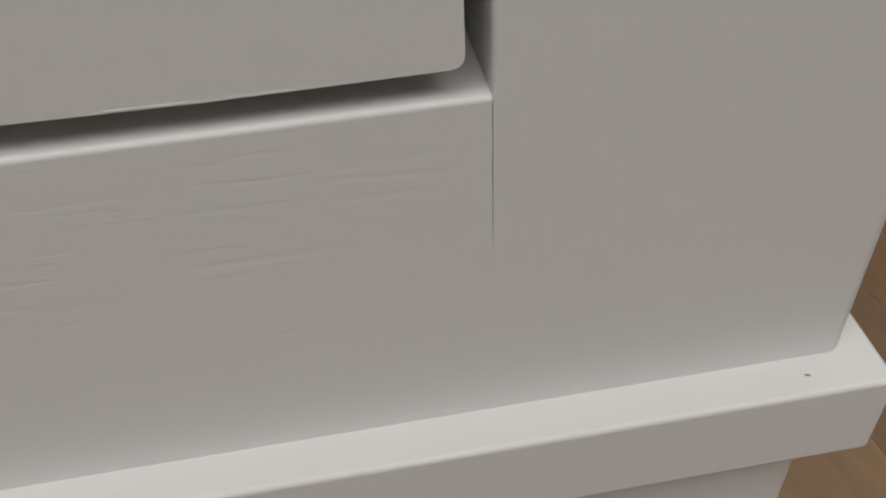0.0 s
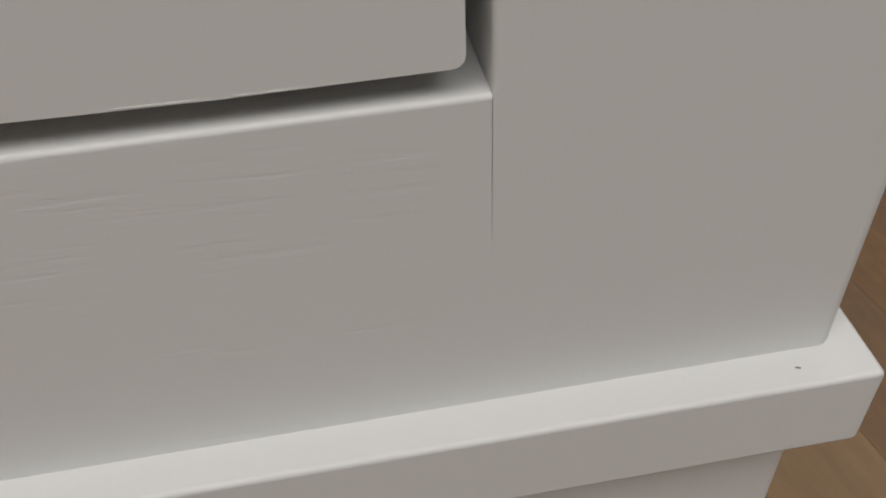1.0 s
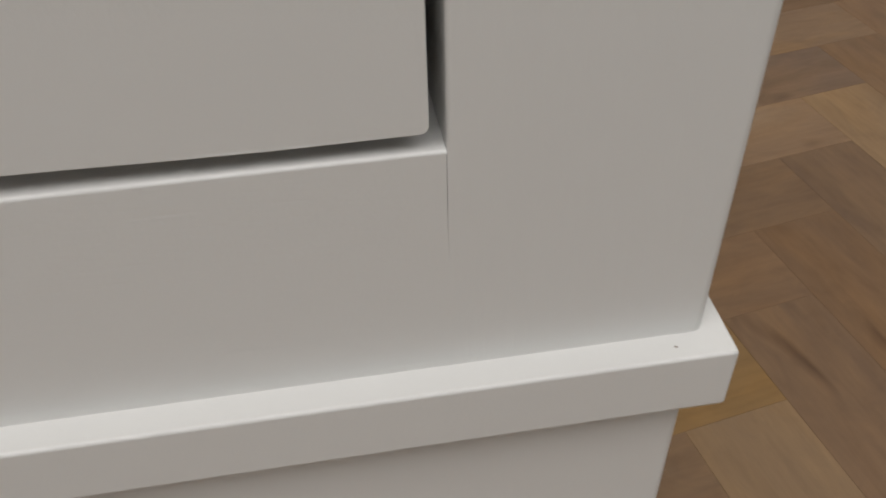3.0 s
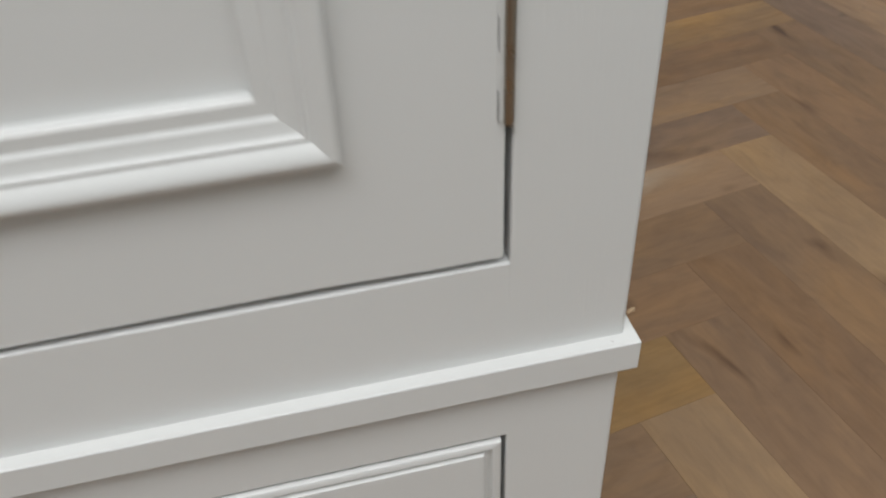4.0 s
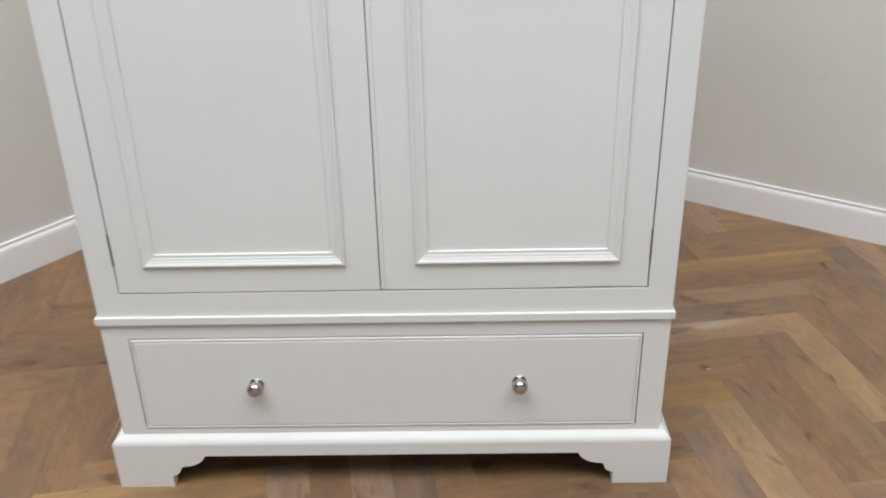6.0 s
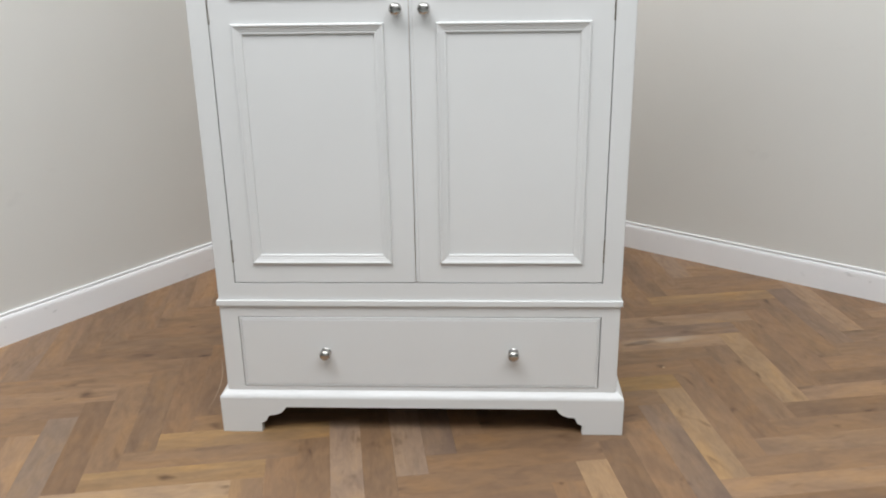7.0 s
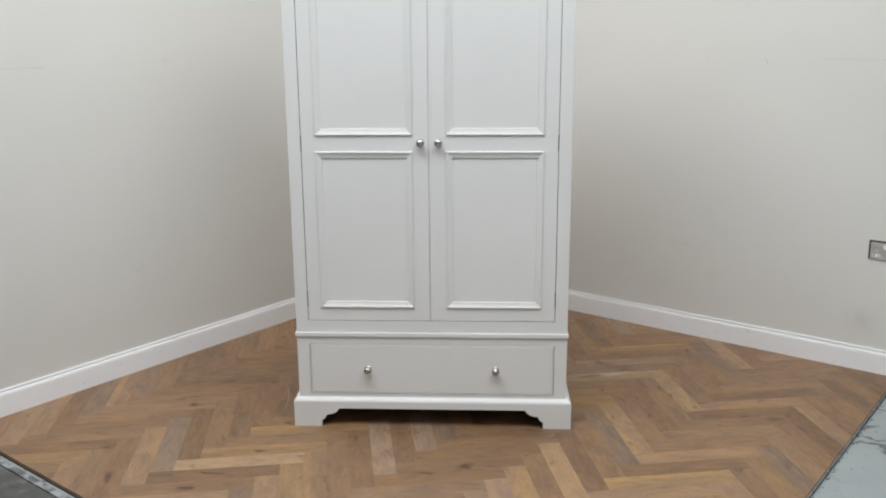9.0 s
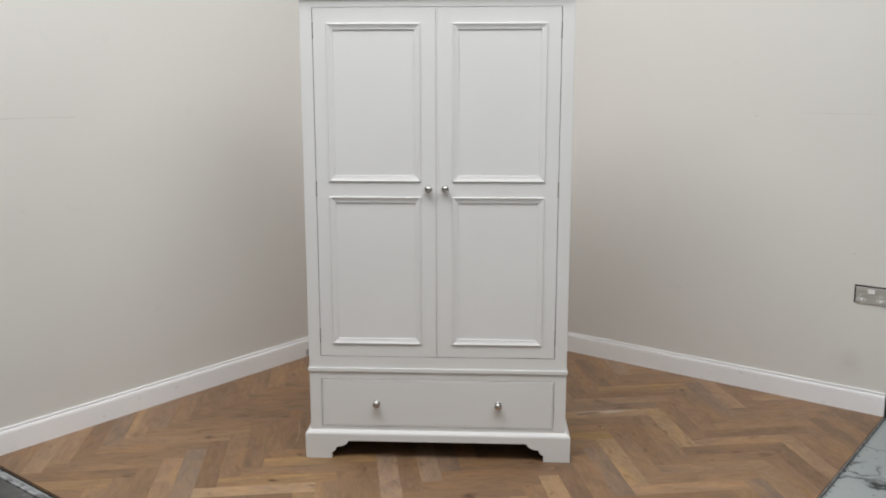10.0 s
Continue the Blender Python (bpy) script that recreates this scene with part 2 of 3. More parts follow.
c = mix_of(m, "MULTIPLY", where, base, crack)
l.new(mix_of(m, "MULTIPLY", 0.7, c, dirt), b.inputs["Base Color"])
l.new(bump_of(m, crack, 0.5, 0.002), b.inputs["Normal"])
concrete = m

m, n, l, b = material("dark_floor_sheet", 0.5)
l.new(ramp_of(m, noise_of(m, 18, 6), [(0.3, (0.045, 0.045, 0.042)), (0.62, (0.085, 0.085, 0.08)), (0.74, (0.22, 0.22, 0.22))]), b.inputs["Base Color"])
l.new(bump_of(m, noise_of(m, 60, 4), 0.5, 0.002), b.inputs["Normal"])
sheet_mat = m
m, n, l, b = material("worn_pale_paint", 0.55)
l.new(ramp_of(m, noise_of(m, 22, 5), [(0.42, (0.09, 0.09, 0.088)), (0.58, (0.3, 0.305, 0.315))]), b.inputs["Base Color"])
worn_paint = m
m, n, l, b = material("white_plastic", 0.35)
b.inputs["Base Color"].default_value = (0.78, 0.78, 0.76, 1)
white_plastic = m
m, n, l, b = material("brushed_steel_plate", 0.5, 0.55)
l.new(ramp_of(m, noise_of(m, 120, 3, (0.1, 0.1, 1)), [(0.3, (0.46, 0.45, 0.42)), (0.7, (0.56, 0.55, 0.515))]), b.inputs["Base Color"])
plate_steel = m


# ---- building helpers ----
def part(name, bm, mat, parent=None, label="", smooth=False):
    me = bpy.data.meshes.new(name)
    bmesh.ops.recalc_face_normals(bm, faces=bm.faces)
    bm.to_mesh(me)
    bm.free()
    me.materials.append(mat)
    if smooth and smooth != "edges":
        me.shade_smooth()
        me.set_sharp_from_angle(angle=radians(38))
    ob = new(name, me)
    ob.parent = parent
    if smooth == "edges":
        me.shade_smooth()
        me.set_sharp_from_angle(angle=radians(75))
        wn = ob.modifiers.new("weighted_normals", "WEIGHTED_NORMAL")
        wn.keep_sharp, wn.weight, wn.mode = True, 100, "FACE_AREA"
    return tagged(ob, label) if label else ob


def box(x0, x1, y0, y1, z0, z1, bev=0.0, segments=2):
    bm = bmesh.new()
    bmesh.ops.create_cube(bm, size=1)
    for v in bm.verts:
        v.co = ((x0 + x1) / 2 + v.co.x * (x1 - x0), (y0 + y1) / 2 + v.co.y * (y1 - y0), (z0 + z1) / 2 + v.co.z * (z1 - z0))
    if bev:
        bmesh.ops.bevel(bm, geom=bm.edges[:], offset=bev, segments=segments, affect="EDGES", profile=0.5)
    return bm


def prism(outline, y0, y1, bev=0.0):
    """A board with the given outline in x and z, from y0 to y1."""
    bm = bmesh.new()
    front = [bm.verts.new((x, y0, z)) for x, z in outline]
    back = [bm.verts.new((x, y1, z)) for x, z in outline]
    f = bm.faces.new(front)
    bm.faces.new(back[::-1])
    k = len(outline)
    for i in range(k):
        bm.faces.new((front[i], back[i], back[(i + 1) % k], front[(i + 1) % k]))
    if bev:
        bmesh.ops.bevel(bm, geom=list(f.edges), offset=bev, segments=2, affect="EDGES", profile=0.5)
    return bm


def mitred_strip(a, b, inward, profile):
    """A moulding from corner a to corner b (x, z), mitred at both ends; profile rows are (in from the edge, y)."""
    bm = bmesh.new()
    along = ((b[0] - a[0]), (b[1] - a[1]))
    size = math.hypot(*along)
    along = (along[0] / size, along[1] / size)
    rows = []
    for o, y in profile:
        rows.append((bm.verts.new((a[0] + (along[0] + inward[0]) * o, y, a[1] + (along[1] + inward[1]) * o)),
                     bm.verts.new((b[0] + (inward[0] - along[0]) * o, y, b[1] + (inward[1] - along[1]) * o))))
    for (p, q), (r, s) in zip(rows, rows[1:]):
        bm.faces.new((p, q, s, r))
    return bm


def revolved(profile, steps=32):
    """A turned shape round the y axis: rows of (radius, y)."""
    bm = bmesh.new()
    rings = []
    for r, y in profile:
        if r < 1e-6:
            rings.append([bm.verts.new((0, y, 0))])
        else:
            rings.append([bm.verts.new((r * math.cos(2 * math.pi * k / steps), y, r * math.sin(2 * math.pi * k / steps))) for k in range(steps)])
    for p, q in zip(rings, rings[1:]):
        for k in range(steps):
            j = (k + 1) % steps
            if len(p) == 1:
                bm.faces.new((p[0], q[k], q[j]))
            elif len(q) == 1:
                bm.faces.new((p[k], p[j], q[0]))
            else:
                bm.faces.new((p[k], p[j], q[j], q[k]))
    return bm


def swept(path, profile, closed=False):
    """A profile of (out, z) swept along a plan path of (x, y); out is to the right of the way."""
    bm = bmesh.new()
    rings = []
    k = len(path)
    for i, (x, y) in enumerate(path):
        ways = []
        for j in (i - 1, i):
            if closed or 0 <= j < k - 1:
                p, q = path[j % k], path[(j + 1) % k]
                s = math.hypot(q[0] - p[0], q[1] - p[1])
                ways.append(((q[1] - p[1]) / s, -(q[0] - p[0]) / s))
        nx, ny = sum(w[0] for w in ways), sum(w[1] for w in ways)
        scale = 2 / (nx * nx + ny * ny) if len(ways) == 2 else 1
        rings.append([bm.verts.new((x + nx * scale * o, y + ny * scale * o, z)) for o, z in profile])
    for i in range(k if closed else k - 1):
        p, q = rings[i], rings[(i + 1) % k]
        for j in range(len(profile) - 1):
            bm.faces.new((p[j], q[j], q[j + 1], p[j + 1]))
    if not closed:
        for r in (rings[0], rings[-1]):
            bm.faces.new(r)
    return bm


# ---- the set: a square of parquet in the corner of two walls ----
TURN = 9.75                      # the planks' heading; walls run at 45 degrees to them
TH = radians(TURN - 45)
SX, SY = (math.cos(TH), math.sin(TH)), (-math.sin(TH), math.cos(TH))   # along the right-hand wall, and towards it
S0, S1 = -1.593, 1.453           # the parquet along SX
N0, N1 = -1.244, 1.798           # and along SY


def plan(s, q):
    return (SX[0] * s + SY[0] * q, SX[1] * s + SY[1] * q)


set_pose = pose(0, 0, 0, 0, 0, TURN - 45)


def set_box(name, s0, s1, q0, q1, z0, z1, mat, bev=0.0, label="", category=""):
    ob = part(name, box(s0, s1, q0, q1, z0, z1, bev), mat)
    ob.matrix_basis = set_pose
    return tagged(ob, label, category, kind="structure")


ground = part("ground", box(-8, 8, -8, 8, -0.3, -0.02), concrete)
tagged(ground, "pale blue-grey painted concrete floor with dark cracks", "floor", kind="structure")
wall_r = set_box("wall_1", S0 - 0.12, S1, N1, N1 + 0.1, -0.02, 2.75, wall_mat, 0.002, "warm grey painted wall behind the wardrobe", "wall")
wall_l = set_box("wall_2", S0 - 0.1, S0, N0 - 0.02, N1, -0.02, 2.75, wall_mat, 0.002, "warm grey painted wall beside the wardrobe", "wall")
set_box("trim", S1 + 0.0005, S1 + 0.004, N1 + 0.002, N1 + 0.1, -0.02, 2.75, dark, 0, "black bare end of the stage wall", "trim")

SKIRT = [(0, 0), (0.0165, 0), (0.0165, 0.088), (0.0162, 0.094), (0.0153, 0.099), (0.0142, 0.1028), (0.0127, 0.106), (0.0112, 0.1078), (0.0028, 0.108), (0.0028, 0.111), (0.0084, 0.1112), (0.0087, 0.1172), (0.0078, 0.1184), (0, 0.1185)]
bm = swept([plan(S0 + 0.0005, N0 - 0.02), plan(S0 + 0.0005, N1 - 0.0005)], SKIRT)
skirt_l = tagged(part("baseboard", bm, skirting_mat, None, "", True), "white painted moulded skirting with scuff marks", "skirting", kind="structure")
bm = swept([plan(S0 + 0.02, N1 - 0.0005), plan(S1, N1 - 0.0005)], SKIRT)
tagged(part("baseboard", bm, skirting_mat, None, "", True), "white painted moulded skirting along the wall", "skirting", kind="structure")

# unseen walls and ceiling, added round it to close in and bounce the light
for nm, dims in (("wall_3", (-8.2, -8, -8, 8)), ("wall_4", (8, 8.2, -8, 8)), ("wall_5", (-8.2, 8.2, -8.2, -8)), ("wall_6", (-8.2, 8.2, 8, 8.2))):
    tagged(part(nm, box(*dims, -0.3, 4.5), surround_mat), "unseen pale painted wall added round the set", "wall", kind="structure")
tagged(part("ceiling", box(-8.2, 8.2, -8.2, 8.2, 4.5, 4.6), ceiling_mat), "unseen white painted ceiling added over the set", "ceiling", kind="structure")


# ---- wardrobe ----
W, C = 0.515, 0.567              # half the door opening, half the carcass
DEPTH = 0.6
ZD0, ZD1 = 0.145, 0.3688         # drawer opening
ZL0, ZL1 = 0.4035, 0.4199        # ledge between the two halves
ZO, ZT = 0.4712, 1.9645          # door opening
ZC = 1.992                       # underside of the cornice
wardrobe = tagged(new("wardrobe"), "off-white painted two-door wardrobe with a wide drawer on an oak floor", "wardrobe")
wardrobe.location = (0, 0, 0)


def post(side, runs):
    """A front post from runs of (z0, z1, whether its inner edge is rounded there); the outer edge is rounded all the way."""
    bm = bmesh.new()
    arc = [(1 - math.cos(k / 4 * math.pi / 2), 1 - math.sin(k / 4 * math.pi / 2)) for k in range(5)]
    for z0, z1, rounded in runs:
        r, q = 0.0024, 0.0009
        plan_pts = [(C - r * a, r * (1 - math.sin(k / 4 * math.pi / 2))) for k, (a, _) in enumerate(arc)]
        plan_pts += [(W + q * (1 - math.sin(k / 4 * math.pi / 2)), q * (1 - math.cos(k / 4 * math.pi / 2))) for k in range(5)] if rounded else [(W, 0)]
        plan_pts += [(W, 0.024), (C, 0.024)]
        low_pts = plan_pts
        if rounded:
            low_pts = plan_pts[:5] + [(W + (x - W) * 0.05, y * 0.05) for x, y in plan_pts[5:10]] + plan_pts[10:]
            mid = [bm.verts.new((side * x, y, z0 + 0.0016)) for x, y in plan_pts]
            lo = [bm.verts.new((side * x, y, z0)) for x, y in low_pts]
            for i in range(len(lo)):
                bm.faces.new((lo[i], lo[(i + 1) % len(lo)], mid[(i + 1) % len(lo)], mid[i]))
            bm.faces.new(lo)
            lo = mid
        else:
            lo = [bm.verts.new((side * x, y, z0)) for x, y in low_pts]
        hi = [bm.verts.new((side * x, y, z1)) for x, y in plan_pts]
        k = len(lo)
        for i in range(k):
            bm.faces.new((lo[i], lo[(i + 1) % k], hi[(i + 1) % k], hi[i]))
        if not rounded:
            bm.faces.new(lo)
        bm.faces.new(hi)
    return bm


for sx, x0, x1 in ((1, W, C), (-1, -C, -W)):
    part("stile", post(sx, [(ZL1, ZO - 0.0004, False), (ZO - 0.0004, ZT, True), (ZT, ZC, False)]), paint_up, wardrobe, "", "edges")
    part("stile", post(sx, [(0.122, ZD0, False), (ZD0, ZD1, True), (ZD1, ZL0, False)]), paint_up, wardrobe, "", "edges")
    part("side_panel", box(min(sx * C, sx * (C - 0.02)), max(sx * C, sx * (C - 0.02)), 0.0245, DEPTH, 0.122, ZC), paint_up, wardrobe)
# the lower rail of the door opening, with a hairline opening of its joint at one end
outline = [(-W, ZL1), (W, ZL1), (W, ZL1 + 0.028)]
for k, dz in enumerate((0.031, 0.034, 0.037, 0.041, 0.045, 0.048)):
    outline.append((W - 0.00002 - 0.000008 * k - (0.0, 0.00005, 0.00001, 0.00007, 0.00001, 0.00005)[k], ZL1 + dz))
outline += [(W - 0.00006, ZO), (-W, ZO)]
bm = prism(outline, 0, 0.024)
bmesh.ops.bevel(bm, geom=[e for e in bm.edges if all(v.co.z > ZO - 1e-6 and v.co.y < 1e-6 for v in e.verts)], offset=0.0007, segments=4, affect="EDGES", profile=0.5)
part("door_rail", bm, paint_across, wardrobe, "", "edges")
part("top_rail", box(-W, W, 0, 0.024, ZT, ZC), paint_across, wardrobe)
part("drawer_rail", box(-W, W, 0, 0.024, ZD1, ZL0), paint_across, wardrobe)
part("drawer_rail", box(-W, W, 0, 0.024, 0.122, ZD0), paint_across, wardrobe)
part("back_panel", box(-C + 0.021, C - 0.021, DEPTH - 0.012, DEPTH, 0.122, ZC), raw_pine, wardrobe)
part("bottom_board", box(-C + 0.021, C - 0.021, 0.0245, DEPTH - 0.013, 0.122, 0.138), raw_pine, wardrobe)
part("middle_board", box(-C + 0.021, C - 0.021, 0.0245, DEPTH - 0.013, ZL0 + 0.01, ZO - 0.012), raw_pine, wardrobe)
part("ledge", box(-C - 0.005, C + 0.005, -0.0068, DEPTH, ZL0, ZL1, 0.0009, 2), paint_plain, wardrobe, "", "edges")
top_profile = [(0, ZC), (0.003, ZC), (0.006, ZC + 0.006), (0.012, ZC + 0.02), (0.026, ZC + 0.034), (0.03, ZC + 0.04), (0.036, ZC + 0.042), (0.036, ZC + 0.066), (0, ZC + 0.068)]
part("cornice", swept([(-C, DEPTH), (-C, 0), (C, 0), (C, DEPTH)][::-1], [(-o, z) for o, z in top_profile]), paint_plain, wardrobe, "", True)
part("top_board", box(-C + 0.001, C - 0.001, 0.001, DEPTH, ZC + 0.05, ZC + 0.066), paint_plain, wardrobe)

# plinth with shaped bracket feet
F, PF, ZP = 0.5893, -0.0163, 0.1128


def foot_curve(inner):
    """The shaped edge from the floor up to the arch, as (distance in from the foot's inner edge, z)."""
    pts = [(0, 0), (0, 0.031)]
    for k in range(6):
        a = k / 5 * math.pi / 2
        pts.append((0.019 * math.sin(a) * 0.95, 0.031 + 0.0135 * (1 - math.cos(a)) + 0.001 * k / 5))
    pts += [(0.0195, 0.0545), (0.024, 0.0552)]
    for k in range(9):
        a = k / 8 * math.pi / 2
        pts.append((0.03 + 0.045 * math.sin(a) ** 1.15, 0.056 + 0.029 * (1 - math.cos(a))))
    return [(inner - d, z) for d, z in pts]


right_edge = foot_curve(0.472)
outline = [(-F, 0.0), (-F, ZP), (F, ZP), (F, 0.0)] + right_edge + [(-x, z) for x, z in right_edge[::-1]]
part("plinth", prism(outline, PF, PF + 0.024, 0.0012), paint_plain, wardrobe, "shaped bracket feet", "edges")
# the unseen sides are solid, without an arch, to darken the floor beneath
for sx in (1, -1):
    mid = PF + (DEPTH + 0.004 - PF) / 2
    pl = [(-0.304, 0.0), (-0.304, ZP), (0.304, ZP), (0.304, 0.0)]
    bm = prism(pl, -0.012, 0.012, 0.0)
    ob = part("side_plinth", bm, paint_plain, wardrobe)
    ob.matrix_basis = pose(sx * (F - 0.0122), mid + 0.02, 0, 0, 0, 90)
# unseen board added at the back to block light under the wardrobe
part("back_plinth", box(-F + 0.026, F - 0.026, DEPTH - 0.03, DEPTH - 0.01, 0, ZP), raw_pine, wardrobe)
bevel = [(-0.0065, 0.1128), (-0.0065, 0.1316), (0, 0.1315), (0.001, 0.1312), (0.003, 0.1285), (0.007, 0.1255), (0.0115, 0.1215), (0.0155, 0.1165), (0.0163, 0.1128)]
part("plinth_moulding", swept([(C + 0.006, DEPTH), (C + 0.006, 0), (-C - 0.006, 0), (-C - 0.006, DEPTH)], [(-o, z) for o, z in bevel]), paint_plain, wardrobe, "", True)

# turned knob: rosette, neck and rounded head
KNOB = [(0, 0.0), (0.0142, 0.0), (0.0148, -0.001), (0.0148, -0.003), (0.0138, -0.0042), (0.0105, -0.0052), (0.0085, -0.0075), (0.0084, -0.0105), (0.0105, -0.0128),
        (0.0143, -0.0145), (0.0162, -0.0172), (0.0166, -0.0205), (0.0161, -0.0248), (0.0143, -0.0288), (0.011, -0.0318), (0.006, -0.0334), (0, -0.0338)]


def knob(x, z, parent, y=0.0):
    ob = part("knob", revolved(KNOB), nickel, parent, "polished nickel knob", True)
    ob.matrix_basis = pose(x, y, z)
    return ob


# doors
MOULD = [(0, 0.0), (0.0001, -0.004), (0.0005, -0.0054), (0.0014, -0.0062), (0.0028, -0.0065), (0.0045, -0.0061), (0.0062, -0.0052), (0.0078, -0.004), (0.0088, -0.003),
         (0.0093, -0.0027), (0.0098, -0.0028), (0.0103, -0.0031), (0.0108, -0.0031), (0.0114, -0.0026), (0.012, -0.0018), (0.0124, -0.0016), (0.0172, -0.0015), (0.018, -0.0011),
         (0.0192, 0.0001), (0.0204, 0.0014), (0.0214, 0.0024), (0.0218, 0.0026), (0.0225, 0.0026), (0.0231, 0.003), (0.024, 0.004), (0.0247, 0.0047), (0.0256, 0.005), (0.0266, 0.0056)]
GX, GZ, MID = 0.00275, 0.0036, -0.0026


def butt_hinge(z0, side, parent):
    """A steel butt hinge with five knuckles, whose pin stands proud of the door's edge."""
    x = side * (W - GX / 2 - 0.0004)
    h = 0.0655
    body = None
    for k in range(5):
        a, c = z0 + h * k / 5 + 0.0001, z0 + h * (k + 1) / 5 - 0.0001
        bm = bmesh.new()
        bmesh.ops.create_cone(bm, cap_ends=True, segments=16, radius1=0.0018, radius2=0.0018, depth=c - a)
        bmesh.ops.translate(bm, verts=bm.verts, vec=(x, -0.0011, (a + c) / 2))
        if body is None:
            body = bm
        else:
            tmp = bpy.data.meshes.new("tmp")
            bm.to_mesh(tmp)
            body.from_mesh(tmp)
            bpy.data.meshes.remove(tmp)
            bm.free()
    hinge = part("hinge", body, hinge_steel, parent, "steel butt hinge", True)
    part("leaf", box(min(x, x - side * 0.004), max(x, x - side * 0.004), -0.0004, 0.02, z0 + 0.0006, z0 + h - 0.0006), paint_plain, hinge, "painted-over leaf")
    # thin dark strips laid on the leaf stand in for shade in its recess
    for k in (0, 2, 4):
        a, c = z0 + h * k / 5 + 0.0008, z0 + h * (k + 1) / 5 - 0.0008
        e = x - side * 0.0036
        part("slot", box(e - 0.00014, e + 0.00014, -0.00055, -0.0004, a, c), dark, hinge, "dark strip for the shade in the recess beside the leaf")
    return hinge


def lower_edge(off):
    """How far the lower edge of the hinged side is planed away, at a distance in from its end."""
    rise = min(max((off - 0.02) / 0.055, 0), 1)
    fall = min(max((off - 0.1) / 0.14, 0), 1)
    return 0.0012 * rise * rise * (3 - 2 * rise) * (1 - fall * fall * (3 - 2 * fall))


def paint_bead(x1, z0, parent):
    """A lumpy bead of paint left along the lower edge, near its end."""
    r = random.Random(3)
    bm = bmesh.new()
    rings = []
    size = 0.0001
    for k in range(50):
        off = 0.0018 + 0.0009 * k
        size = min(max(size + r.uniform(-0.00005, 0.00005), 0.00004), 0.00017)
        z = z0 + 0.00012 + lower_edge(off)
        rings.append([bm.verts.new((x1 - off, 0.0001 + size * math.cos(a * math.pi / 3), z + size * 1.1 * math.sin(a * math.pi / 3))) for a in range(6)])
    for p, q in zip(rings, rings[1:]):
        for a in range(6):
            bm.faces.new((p[a], p[(a + 1) % 6], q[(a + 1) % 6], q[a]))
    bm.faces.new(rings[0])
    bm.faces.new(rings[-1])
    return part("paint_bead", bm, paint_plain, parent, "lumpy bead of paint", True)


